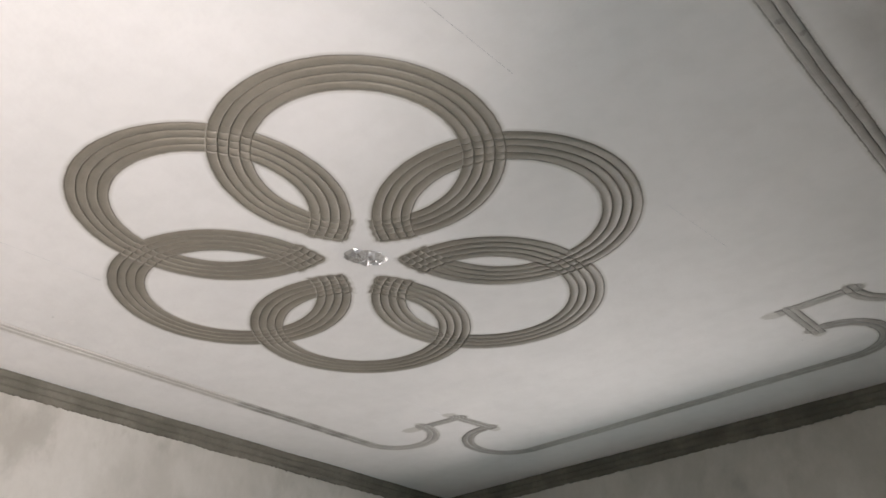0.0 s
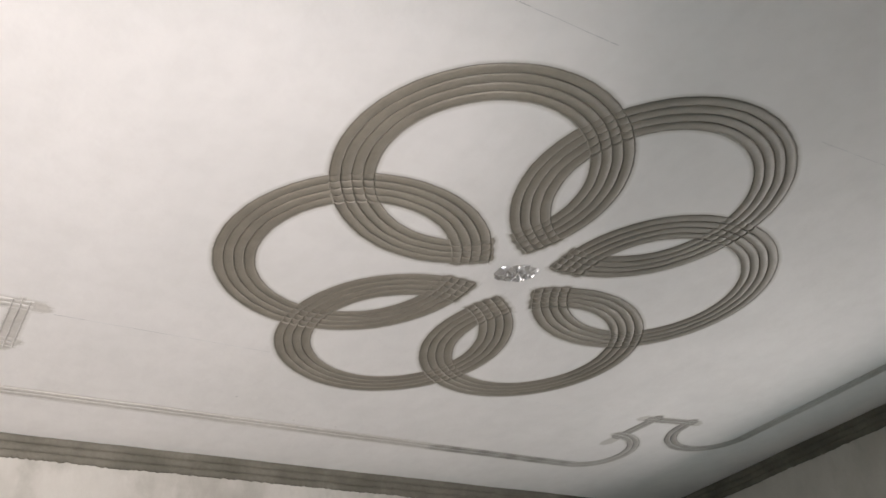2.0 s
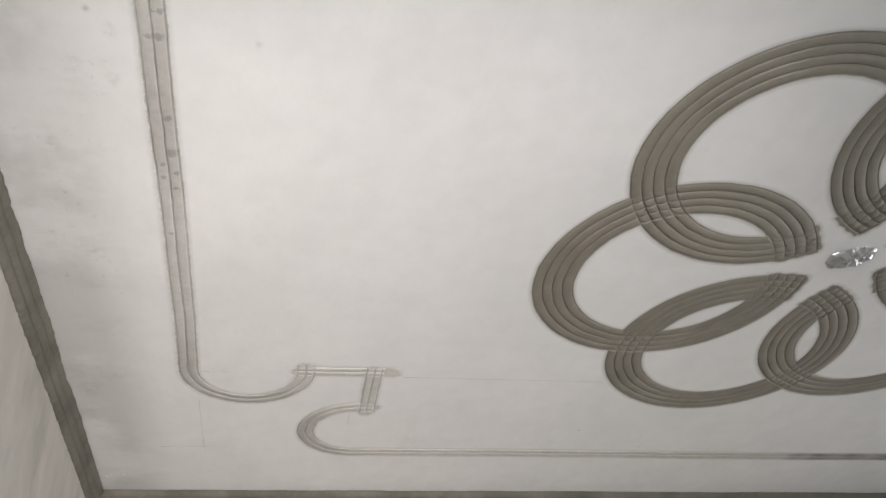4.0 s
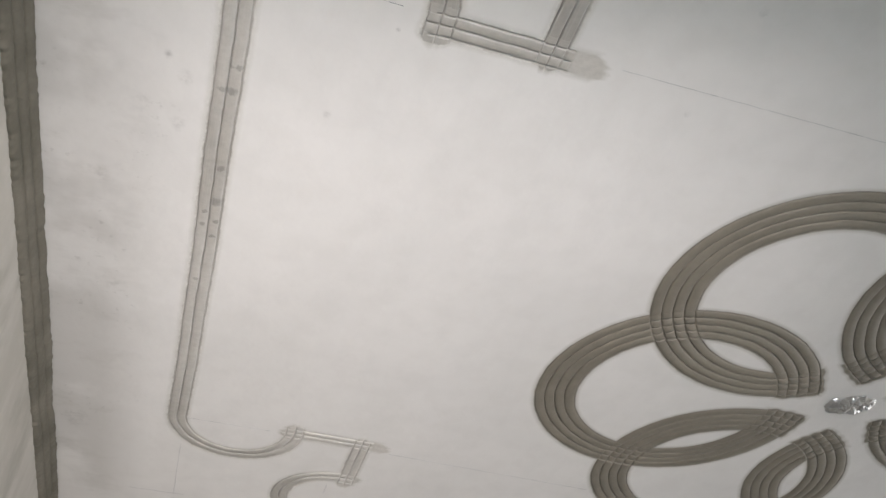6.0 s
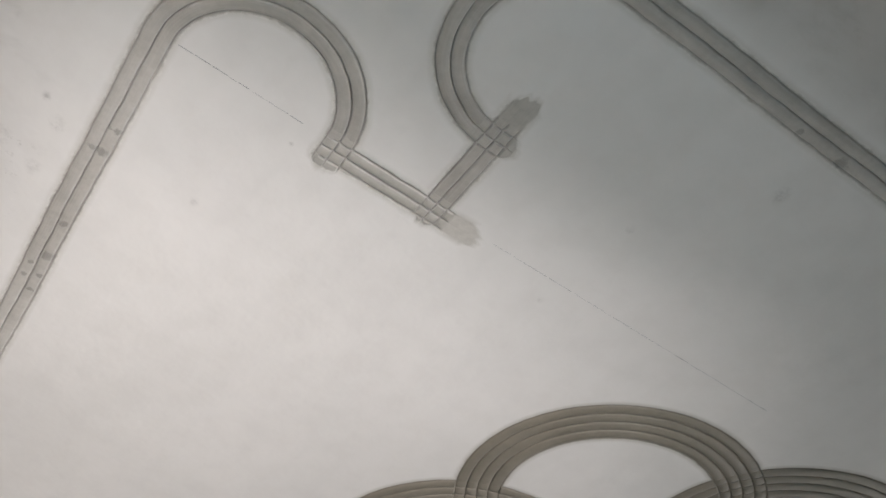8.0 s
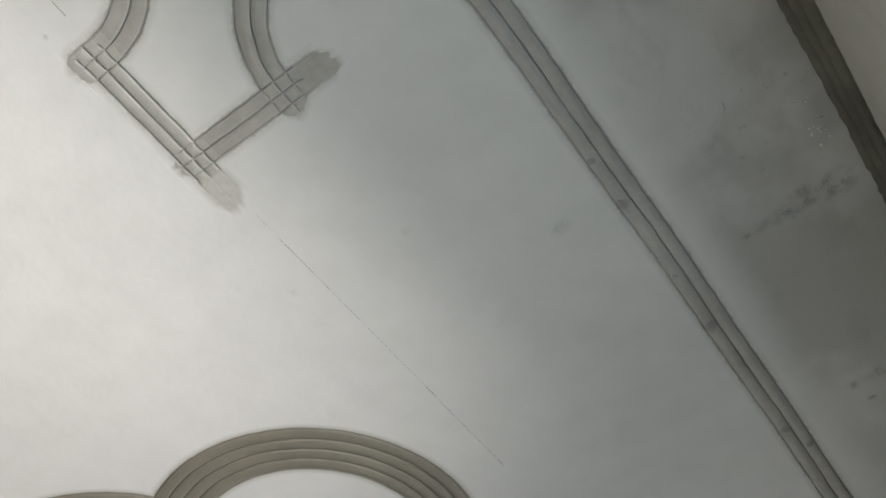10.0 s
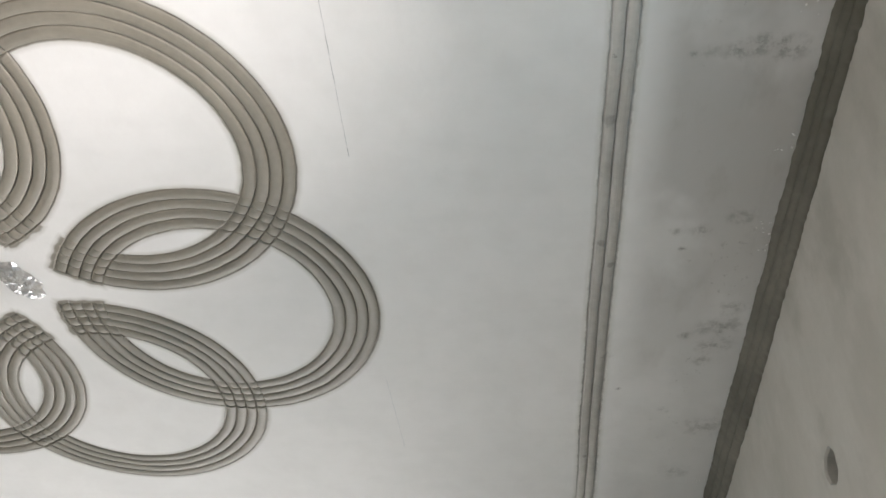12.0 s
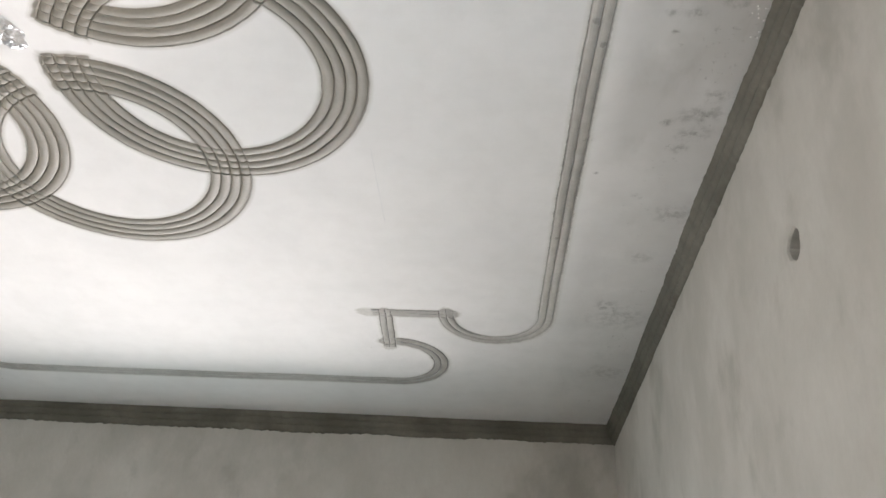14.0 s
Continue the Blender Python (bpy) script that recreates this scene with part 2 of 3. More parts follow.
def make_wall():
    """Trowelled grey-beige plaster with upright smears of thin putty."""
    m, n, l, b = material("wall_plaster")
    tall = n.new("ShaderNodeMapping")
    tall.inputs["Scale"].default_value = (1.0, 1.0, 0.62)
    l.new(where(n), tall.inputs["Vector"])
    pos = tall.outputs[0]
    big = ramp(n, l, noise_tex(n, l, pos, 2.6, 5, 0.5), 0.34, 0.68)
    mid = ramp(n, l, noise_tex(n, l, pos, 7.5, 6, 0.6), 0.40, 0.72)
    dark = ramp(n, l, noise_tex(n, l, pos, 4.2, 6, 0.58), 0.52, 0.72)
    fine = ramp(n, l, noise_tex(n, l, pos, 40, 6, 0.65), 0.3, 0.75)
    col = mixed(n, l, big, (0.43, 0.414, 0.375), (0.51, 0.494, 0.455))
    col = mixed(n, l, calc(n, l, "MULTIPLY", mid, 0.40), col, (0.585, 0.57, 0.535))
    col = mixed(n, l, calc(n, l, "MULTIPLY", dark, 0.68), col, (0.32, 0.305, 0.268))
    col = mixed(n, l, calc(n, l, "MULTIPLY", fine, 0.12), col, (0.33, 0.315, 0.285))
    l.new(col, b.inputs["Base Color"])
    b.inputs["Roughness"].default_value = 0.85
    relief(n, l, b, calc(n, l, "ADD", noise_tex(n, l, pos, 9, 5), calc(n, l, "MULTIPLY", noise_tex(n, l, pos, 70, 5), 0.15)), 0.4, 0.010)
    return m


MAT_PUTTY = make_putty()
MAT_RING = make_band("damp_run_plaster", (0.175, 0.155, 0.122), (0.234, 0.209, 0.168), 2.5, 0.3, 0.7, (0.57, 0.55, 0.52), 0.006, (0.60, 1.0))
MAT_RUN = make_band("drying_run_plaster", (0.38, 0.362, 0.33), (0.53, 0.512, 0.48), 1.6, 0.30, 0.62, (0.645, 0.63, 0.60), 0.014, (0.7, 0.3), spots=True)
MAT_CORNICE = make_plain("damp_cement", (0.108, 0.102, 0.079), (0.180, 0.167, 0.136), 4.5, 0.75, 70, 0.005)
MAT_WALL = make_wall()
MAT_FLOOR = make_plain("cement_floor", (0.21, 0.21, 0.205), (0.27, 0.268, 0.26), 1.3, 0.85, 40, 0.004)
MAT_EARTH = make_plain("bare_earth", (0.30, 0.255, 0.20), (0.38, 0.33, 0.27), 0.8, 0.95, 12, 0.02)
MAT_CHALK = make_plain("chalk", (0.56, 0.565, 0.58), (0.71, 0.71, 0.71), 30.0, 0.9, 80, 0.001)
MAT_PENCIL = make_plain("pencil", (0.30, 0.30, 0.31), (0.58, 0.58, 0.59), 30.0, 0.9, 80, 0.001)
MAT_CRUMB = make_plain("fresh_putty", (0.80, 0.79, 0.77), (0.86, 0.85, 0.83), 30.0, 0.6, 90, 0.001)


def make_foil():
    """Crumpled foil, partly smeared over with plaster."""
    m, n, l, b = material("crumpled_foil")
    pos = where(n)
    daub = ramp(n, l, noise_tex(n, l, pos, 26, 5, 0.6), 0.44, 0.54)
    l.new(mixed(n, l, daub, (0.60, 0.60, 0.61), (0.36, 0.345, 0.32)), b.inputs["Base Color"])
    l.new(ramp(n, l, daub, 0.0, 1.0, 1.0, 0.0), b.inputs["Metallic"])
    l.new(ramp(n, l, daub, 0.0, 1.0, 0.34, 0.75), b.inputs["Roughness"])
    relief(n, l, b, noise_tex(n, l, pos, 40, 2), 0.12, 0.003)
    return m


MAT_FOIL = make_foil()

# ---- mesh helpers ----


def mesh_object(name, verts, faces, mat, parent=None, label="", smooth=False):
    me = bpy.data.meshes.new(name)
    me.from_pydata([tuple(map(float, v)) for v in verts], [], [tuple(map(int, f)) for f in faces])
    me.materials.append(mat)
    if smooth:
        me.polygons.foreach_set("use_smooth", [True] * len(me.polygons))
    me.update()
    ob = new(name, me)
    if parent:
        ob.parent = parent
    if label:
        ob["label"] = label
    return ob


def box_data(x0, x1, y0, y1, z0, z1, base=0):
    v = [(x, y, z) for z in (z0, z1) for y in (y0, y1) for x in (x0, x1)]
    f = [(0, 2, 3, 1), (4, 5, 7, 6), (0, 1, 5, 4), (2, 6, 7, 3), (0, 4, 6, 2), (1, 3, 7, 5)]
    return v, [tuple(i + base for i in q) for q in f]


def boxes(name, spans, mat, label, category):
    vs, fs = [], []
    for s in spans:
        v, f = box_data(*s, base=len(vs))
        vs, fs = vs + v, fs + f
    return tagged(mesh_object(name, vs, fs, mat), label, category, kind="structure")


def wobble(p):
    """The hand-drawn unevenness of the whole design: a smooth shift of a few millimetres."""
    x, y = p[:, 0], p[:, 1]
    dx = 0.0030 * np.sin(3.1 * y + 1.0) + 0.0010 * np.sin(11 * y + 5 * x) + 0.0003 * np.sin(47 * y + 13 * x) + 0.0003 * np.sin(103 * y - 60 * x)
    dy = 0.0030 * np.sin(2.7 * x + 0.3) + 0.0010 * np.sin(12 * x - 4 * y) + 0.0003 * np.sin(53 * x + 17 * y) + 0.0003 * np.sin(97 * x + 71 * y)
    return p + np.stack([dx, dy], 1)


# ---- the run mouldings: strokes of a toothed tool through the plaster ----
BEAD_RING, BEAD_RUN, BEAD_BAR, BEAD_THIN = 0.0305, 0.0285, 0.0255, 0.0235    # width of one bead
MARGIN = 0.020                             # smeared strip beside a band


class Stroke:
    """One pull of the tool along a centre line: beads wide, with plain overrun at the ends (metres)."""

    def __init__(self, line, beads, bead, closed=False, start=0.0, end=0.0, step=0.0022, damp=None, tall=0.0028, sag=0.0024, crease=0.0095, sharp=0.87):
        line = np.array(line, float)
        if closed:
            line = np.vstack([line, line[:1]])
        seg = np.linalg.norm(np.diff(line, axis=0), axis=1)
        s = np.r_[0, np.cumsum(seg)]
        count = int(s[-1] / step)
        at = np.linspace(0, s[-1], count + 1)
        self.line = np.stack([np.interp(at, s, line[:, i]) for i in (0, 1)], 1)
        self.s, self.closed, self.beads, self.half = at, closed, beads, beads * bead / 2
        self.start, self.end, self.damp, self.stop, self.pale = start, end, damp, None, 1.0
        self.tall, self.sag, self.crease, self.sharp = tall, sag, crease, sharp    # height, rounding of a bead, depth and breadth of the creases
        self.rim = 0.45 if closed else 0.8    # how deep the outermost creases are
        d = np.gradient(self.line, axis=0)
        if closed:
            d[0] = d[-1] = self.line[1] - self.line[-2]
        d /= np.linalg.norm(d, axis=1)[:, None]
        self.normal = np.stack([-d[:, 1], d[:, 0]], 1)
        self.tangent = d

    def local(self, p):
        """Across and along the stroke, for points near it (far ones get a large value)."""
        across, along = np.full(len(p), 9.0), np.zeros(len(p))
        lo, hi = self.line.min(0) - 0.15, self.line.max(0) + 0.15
        near = np.where(((p > lo) & (p < hi)).all(1))[0]
        coarse = self.line[::6]
        for i in range(0, len(near), 4000):
            ids = near[i:i + 4000]
            q = p[ids]
            k = ((q[:, None, :] - coarse[None]) ** 2).sum(2).argmin(1) * 6
            k = np.clip(k, 0, len(self.line) - 1)
            for reach in (3, 1):
                cand = np.clip(k[:, None] + np.arange(-reach * 2, reach * 2 + 1)[None], 0, len(self.line) - 1)
                k = cand[np.arange(len(q)), ((q[:, None, :] - self.line[cand]) ** 2).sum(2).argmin(1)]
            d = q - self.line[k]
            across[ids] = (d * self.normal[k]).sum(1)
            along[ids] = self.s[k] + (d * self.tangent[k]).sum(1)
        return across, along

    def rise(self, across, along, p):
        """Height of the run plaster below the ceiling and the distance beyond the band's edge."""
        drift = 0.0007 * np.sin(9.0 * along + self.beads) + 0.0004 * np.sin(31.0 * along)    # the tool never runs quite true
        a = np.abs(across)
        u = np.clip((across + drift * np.clip(1 - a / self.half, 0, 1) + self.half) / (2 * self.half), 0, 1) * self.beads
        w = np.abs(2 * (u - np.floor(u)) - 1)
        w = np.where(u >= self.beads, 1.0, w)
        side = (u < 0.5) | (u > self.beads - 0.5)         # the outer edges are only scored lightly
        nick = np.clip((w - self.sharp) / (1 - self.sharp), 0, 1) * (0.8 + 0.2 * np.sin(23.0 * along + 40 * across) * np.sin(7.3 * along + 1))
        bead = self.tall - self.sag * w ** 2.0 - self.crease * nick * np.where(side, self.rim, 1.0)
        out = a - self.half
        height = np.where(out <= 0, bead, (self.tall - self.sag - self.crease * self.rim) * np.clip(1 - out / 0.0022, 0, 1) ** 1.5)
        edge = out
        arris = np.clip(1 - np.abs(w - self.sharp + 0.05) / 0.07, 0, 1) * (out < 0)
        if not self.closed:
            total = self.s[-1]
            fade = np.clip((along - self.start) / 0.008 + 1, 0, 1) * np.clip((total - self.end - along) / 0.008 + 1, 0, 1)
            height = height * (0.04 + 0.96 * fade)
            arris = arris * fade
            tear = 0.004 * np.sin(190 * across + 3 * total) + 0.007 * np.sin(85 * across + 9 * total) + 0.003 * np.sin(430 * across + 5 * total)
            tear = tear * np.clip(np.where(along < total / 2, self.start, self.end) / 0.06, 0.25, 1.0)
            tip = np.maximum(-along, along - total) + 0.9 * np.maximum(0, a - 0.35 * self.half) + tear + 0.006
            edge = np.maximum(out, tip)
            height = height * np.clip(-tip / 0.004 + 1, 0, 1)
        if self.stop:                       # where the pull ends against its neighbours
            beyond = self.stop(p)
            edge = np.maximum(edge, beyond)
            height = height * np.clip(-beyond / 0.013, 0, 1)
        return height, edge, arris

    def outline(self, extra):
        """Closed loops round the band at a distance beyond its edge."""
        w = self.half + extra
        n = self.line[:, :] + 0.0
        a, b = n + self.normal * w, n - self.normal * w
        k = 4
        if self.closed:
            return [a[:-1:k], b[:-1:k]]
        a[0] -= self.tangent[0] * extra
        b[0] -= self.tangent[0] * extra
        a[-1] += self.tangent[-1] * extra
        b[-1] += self.tangent[-1] * extra
        ids = list(range(0, len(n), k))
        if ids[-1] != len(n) - 1:
            ids.append(len(n) - 1)
        return [np.vstack([a[ids], b[ids][::-1]])]


def inside(stroke, p, extra):
    across, along = stroke.local(p)
    ok = np.abs(across) < stroke.half + extra
    if not stroke.closed:
        ok &= (along > -extra) & (along < stroke.s[-1] + extra)
    return ok


def stroke_mesh(name, stroke, others, owners, mat, parent, label=""):
    """The band as a height field: shaped by its own beads and by those of the strokes that cross it; where an owner runs, the owner's mesh shows."""
    half, beads = stroke.half, stroke.beads
    rows = [-half - MARGIN - 0.001, -half - 0.012, -half - 0.0052, -half - 0.0041, -half - 0.0018]
    for i in range(beads):
        rows += [-half + 2 * half * (i + f) / beads for f in (0.0, 0.02, 0.05, 0.10, 0.2, 0.36, 0.5, 0.64, 0.8, 0.90, 0.95, 0.98)]
    rows += [half, half + 0.0018, half + 0.0041, half + 0.0052, half + 0.012, half + MARGIN + 0.001]
    rows = np.array(rows)
    base, nrm, tan, s = stroke.line, stroke.normal, stroke.tangent, stroke.s
    if stroke.closed:
        base, nrm, tan, s = base[:-1], nrm[:-1], tan[:-1], s[:-1]
    else:
        more = np.array([0.003, 0.007, 0.012, MARGIN + 0.001])
        base = np.vstack([base[0] - tan[0] * more[::-1, None], base, base[-1] + tan[-1] * more[:, None]])
        nrm = np.vstack([np.repeat(nrm[:1], 4, 0), nrm, np.repeat(nrm[-1:], 4, 0)])
        s = np.r_[-more[::-1], s, s[-1] + more]
    m, k = len(base), len(rows)
    p = (base[:, None, :] + nrm[:, None, :] * rows[None, :, None]).reshape(-1, 2)
    across, along = np.tile(rows, m), np.repeat(s, k)
    height, edge, arris = stroke.rise(across, along, p)
    rim = np.abs(across) > half + MARGIN
    if not stroke.closed:
        rim |= (along < -MARGIN) | (along > stroke.s[-1] + MARGIN)
    hidden = np.zeros(len(p), bool)
    for o in others:
        ac, al = o.local(p)
        h2, e2, a2 = o.rise(ac, al, p)
        arris = np.maximum(arris, np.where(e2 < 0, a2, 0))
        h2 = np.where(np.abs(ac) < 1, h2, 0)
        mine, its, both = (edge < 0) & (e2 >= 0), (edge >= 0) & (e2 < 0), (edge < 0) & (e2 < 0)
        if stroke.closed and o.closed:      # beads crossing beads leave rows of small cushions
            pillow = np.maximum(height + h2 - 1.2 * stroke.tall, -0.016)
        else:                               # a bar pulled over a run only scores it
            pillow = np.minimum(height, h2)
        height = np.where(both, pillow, np.where(mine, height + np.minimum(h2, 0), np.where(its, h2 + np.minimum(height, 0), np.minimum(height, h2))))
        edge = np.minimum(edge, e2)
        if o in owners:
            hidden |= inside(o, p, MARGIN - 0.001)
    q = wobble(p)
    z = H - height + np.where(rim, 0.0002, 0.0) + np.where(hidden, 0.0008, 0.0)
    z = z + np.where(rim | hidden, 0, 0.0004 * np.sin(61 * p[:, 0] + 47 * p[:, 1]) * (edge < 0))
    ids = np.arange(m * k).reshape(m, k)
    a = ids if stroke.closed else ids[:-1]
    b = np.roll(ids, -1, 0) if stroke.closed else ids[1:]
    quads = np.stack([a[:, :-1], a[:, 1:], b[:, 1:], b[:, :-1]], 2).reshape(-1, 4)
    quads = quads[~hidden[quads].all(1)]
    used = np.unique(quads)
    remap = np.full(len(p), -1)
    remap[used] = np.arange(len(used))
    ob = mesh_object(name, np.c_[q, z][used], remap[quads], mat, parent, label, smooth=True)
    attr = ob.data.attributes.new("edge", "FLOAT", "POINT")
    attr.data.foreach_set("value", edge[used].astype(np.float32))
    attr = ob.data.attributes.new("damp", "FLOAT", "POINT")
    damp = stroke.damp(p) if stroke.damp else np.zeros(len(p))
    if not stroke.closed:                   # the thin smear where the tool was lifted
        past = np.maximum(stroke.start - along, along - (stroke.s[-1] - stroke.end))
        damp = np.minimum(damp, np.where(past > 0, -stroke.pale * np.clip(past / 0.012, 0, 1), 9.0))
    attr.data.foreach_set("value", damp[used].astype(np.float32))
    attr = ob.data.attributes.new("arris", "FLOAT", "POINT")
    attr.data.foreach_set("value", arris[used].astype(np.float32))
    attr = ob.data.attributes.new("pull", "FLOAT_VECTOR", "POINT")
    attr.data.foreach_set("vector", np.c_[across, along, np.full(len(p), stroke.s[-1])][used].astype(np.float32).ravel())
    return ob


def arc(cx, cy, r, a0, a1, count=60):
    a = np.radians(np.linspace(a0, a1, count))
    return [(cx + r * math.cos(t), cy + r * math.sin(t)) for t in a]


# six rings round the centre
RING_D, RING_R = 0.540, 0.3665
RING_SLIP = ((0.002, 0.0), (0.002, 0.0), (0.002, 0.0), (0.002, -0.005), (0.013, -0.004), (0.002, 0.0))    # each drawn a little out of place
rings = []
for i in range(6):
    a = radians(-74.2 + 60 * i)
    dx, dy = RING_SLIP[i]
    rings.append(Stroke(arc(RING_D * math.cos(a) + dx, RING_D * math.sin(a) + dy, RING_R, 0, 360, 721)[:-1], 4, BEAD_RING, closed=True, step=0.0010, tall=0.0036, sag=0.0040, crease=0.0085, sharp=0.89))


def ring_stop(i):
    """Each ring is open towards the centre: its pull ends at the outer edge of the ring that it crosses there."""
    axis = radians(-74.2 + 60 * i)
    sides = [rings[(i + 1) % 6], rings[(i - 1) % 6]]

    def beyond(p):
        r, a = np.linalg.norm(p, axis=1), np.arctan2(p[:, 1], p[:, 0]) - axis
        a = np.abs((a + math.pi) % (2 * math.pi) - math.pi)
        out = np.full(len(p), -1.0)
        ids = np.where((r < 0.34) & (a < radians(30)))[0]
        q = p[ids]
        gap = np.minimum(*[np.abs(st.local(q)[0]) - st.half for st in sides])
        out[ids] = gap - 0.008 + 0.0016 * np.sin(140 * q[:, 0] + 70 * q[:, 1]) + 0.0016 * np.sin(90 * q[:, 0] - 130 * q[:, 1])
        return out
    return beyond


for i in range(6):
    rings[i].stop = ring_stop(i)


def damp_north(p):
    """The stretch of the north run that is still wet."""
    pale = -0.35 * np.clip((0.50 - p[:, 0]) / 0.06, 0, 1) * np.clip((p[:, 0] + 1.3) / 0.3, 0, 1)
    return pale + np.clip((p[:, 0] - 0.50) / 0.06, 0, 1) * np.clip((1.62 - p[:, 0]) / 0.5, 0, 1) * (0.8 + 0.2 * np.sin(40 * p[:, 0]))


def damp_east(p):
    """The east run is wetter at its curled ends."""
    return 0.15 + 0.35 * np.clip((np.abs(p[:, 1] + 0.08) - 0.6) / 0.3, 0, 1)


# the border: a long run along each wall whose ends curl back, and two short bars in each corner
runs = [
    # south
    Stroke([(-1.290, -1.138)] + arc(-1.350, -1.330, 0.192, 90, 270) + arc(1.405, -1.335, 0.189, -90, 90) + [(1.350, -1.146)], 2, 0.0275, end=0.02, start=0.02, tall=0.0046, sag=0.0048, crease=0.0075),
    # east
    Stroke([(1.642, -0.865)] + arc(1.832, -0.935, 0.190, 180, 360) + arc(1.812, 0.775, 0.220, 0, 180) + [(1.592, 0.690)], 2, BEAD_RUN, end=0.02, start=0.02, damp=damp_east),
    # north
    Stroke([(1.305, 0.967)] + arc(1.355, 1.160, 0.195, -90, 90) + arc(-1.375, 1.180, 0.186, 90, 270) + [(-1.300, 0.994)], 2, BEAD_RUN, end=0.02, start=0.02, damp=damp_north),
    # west
    Stroke([(-1.585, 0.690)] + arc(-1.775, 0.753, 0.192, 0, 180) + arc(-1.772, -0.935, 0.194, 180, 360) + [(-1.578, -0.865)], 2, BEAD_RUN, end=0.02, start=0.02),
]
bars = [
    Stroke([(-1.612, -0.919), (-1.219, -0.919)], 2, BEAD_BAR, start=0.0, end=0.085, step=0.0012, sharp=0.85),
    Stroke([(-1.341, -0.879), (-1.341, -1.254)], 2, BEAD_BAR, start=0.0, end=0.078, step=0.0012, sharp=0.85),
    Stroke([(1.398, -1.198), (1.408, -0.805)], 2, BEAD_THIN, start=0.015, end=0.06, step=0.0012),
    Stroke([(1.368, -0.912), (1.718, -0.914)], 2, BEAD_THIN, start=0.0, end=0.03, step=0.0012),
    Stroke([(1.392, 0.712), (1.352, 1.090)], 2, BEAD_THIN, start=0.0, end=0.09, step=0.0012),
    Stroke([(1.300, 0.772), (1.665, 0.728)], 2, BEAD_THIN, start=0.05, end=0.04, step=0.0012),
    Stroke([(-1.632, 0.745), (-1.262, 0.739)], 2, BEAD_BAR, start=0.01, end=0.06, step=0.0012),
    Stroke([(-1.354, 0.700), (-1.347, 1.058)], 2, BEAD_BAR, start=0.0, end=0.025, step=0.0012),
]

DRY = (0.35, 0.1, -0.2, -0.2, -0.3, -0.3, 0.3, 0.2)      # how far each bar has dried
for st, k in zip(bars, DRY):
    st.damp = lambda p, k=k: np.full(len(p), -k)

bars[1].pale = 0.0

# ---- the ceiling: a putty sheet with the strokes cut out of it, on its slab ----


def build_ceiling():
    from mathutils.geometry import delaunay_2d_cdt
    x0, x1, y0, y1 = WEST - 0.01, EAST + 0.01, SOUTH - 0.01, NORTH + 0.01
    pts, edges = [(x0, y0), (x1, y0), (x1, y1), (x0, y1)], [(0, 1), (1, 2), (2, 3), (3, 0)]
    for st in rings + runs + bars:
        for loop in st.outline(MARGIN):
            b = len(pts)
            pts += [tuple(q) for q in loop]
            edges += [(b + i, b + (i + 1) % len(loop)) for i in range(len(loop))]
    v, _, f, *_ = delaunay_2d_cdt([Vector(q) for q in pts], edges, [], 0, 1e-5)
    p = np.array([(q.x, q.y) for q in v])
    mid = np.array([p[list(t)].mean(0) for t in f])
    gone = np.zeros(len(f), bool)
    for st in rings + runs + bars:
        gone |= inside(st, mid, MARGIN)
    q = wobble(p)
    verts = [(a, b, H) for a, b in q]
    faces = [tuple(reversed(t)) for t, g in zip(f, gone) if not g]
    bv, bf = box_data(WEST - 0.2, EAST + 0.2, SOUTH - 0.2, NORTH + 0.2, H + 0.03, H + 0.16, base=len(verts))
    return tagged(mesh_object("ceiling", verts + bv, faces + bf, MAT_PUTTY), "white putty skimmed ceiling with grey stains and painted shade along the edges", "ceiling", kind="structure")


build_ceiling()

rosette = tagged(new("ceiling_rosette"), "grey plaster rosette of six interlaced beaded rings on white ceiling", "ceiling moulding")
rosette.location = (0, 0, 0)
for i, st in enumerate(rings):
    stroke_mesh("ring", st, [rings[(i + 1) % 6], rings[(i - 1) % 6]], [rings[(i + 1) % 6]], MAT_RING, rosette)

border = tagged(new("ceiling_border"), "pale grey two-beaded plaster border line with curled corners on ceiling", "ceiling moulding")
for st in runs:
    stroke_mesh("border_run", st, bars, bars, MAT_RUN, border)
for i, st in enumerate(bars):
    mate = bars[i - 1] if i % 2 else bars[i + 1]
    stroke_mesh("corner_bar", st, [mate] + runs, [mate] if i % 2 else [], MAT_RUN, border, "short straight bar with ragged overrun end")

# ---- walls, floor, cornice ----
T = 0.2
boxes("wall_north", [(WEST - T, EAST + T, NORTH, NORTH + T, 0, H + 0.028)], MAT_WALL, "pale plastered wall with cloudy grey patches", "wall")
boxes("wall_west", [(WEST - T, WEST, SOUTH, NORTH, 0, H + 0.028)], MAT_WALL, "grey-beige plastered wall with patchy putty", "wall")
boxes("wall_east", [(EAST, EAST + T, SOUTH, WIN_Y0, 0, H + 0.028), (EAST, EAST + T, WIN_Y1, NORTH, 0, H + 0.028),
                    (EAST, EAST + T, WIN_Y0, WIN_Y1, 0, WIN_Z0), (EAST, EAST + T, WIN_Y0, WIN_Y1, WIN_Z1, H + 0.028)],
      MAT_WALL, "grey-beige plastered wall with an open window hole", "wall")
boxes("floor", [(WEST - T, EAST + T, SOUTH - T, NORTH + T, -0.12, 0.0)], MAT_FLOOR, "bare grey cement floor", "floor")
boxes("ground", [(-60, 60, -60, 60, -0.3, -0.13)], MAT_EARTH, "bare earth outside the room", "ground")

HOLE_X, HOLE_Z, HOLE_R = 0.105, H - 0.509, 0.036


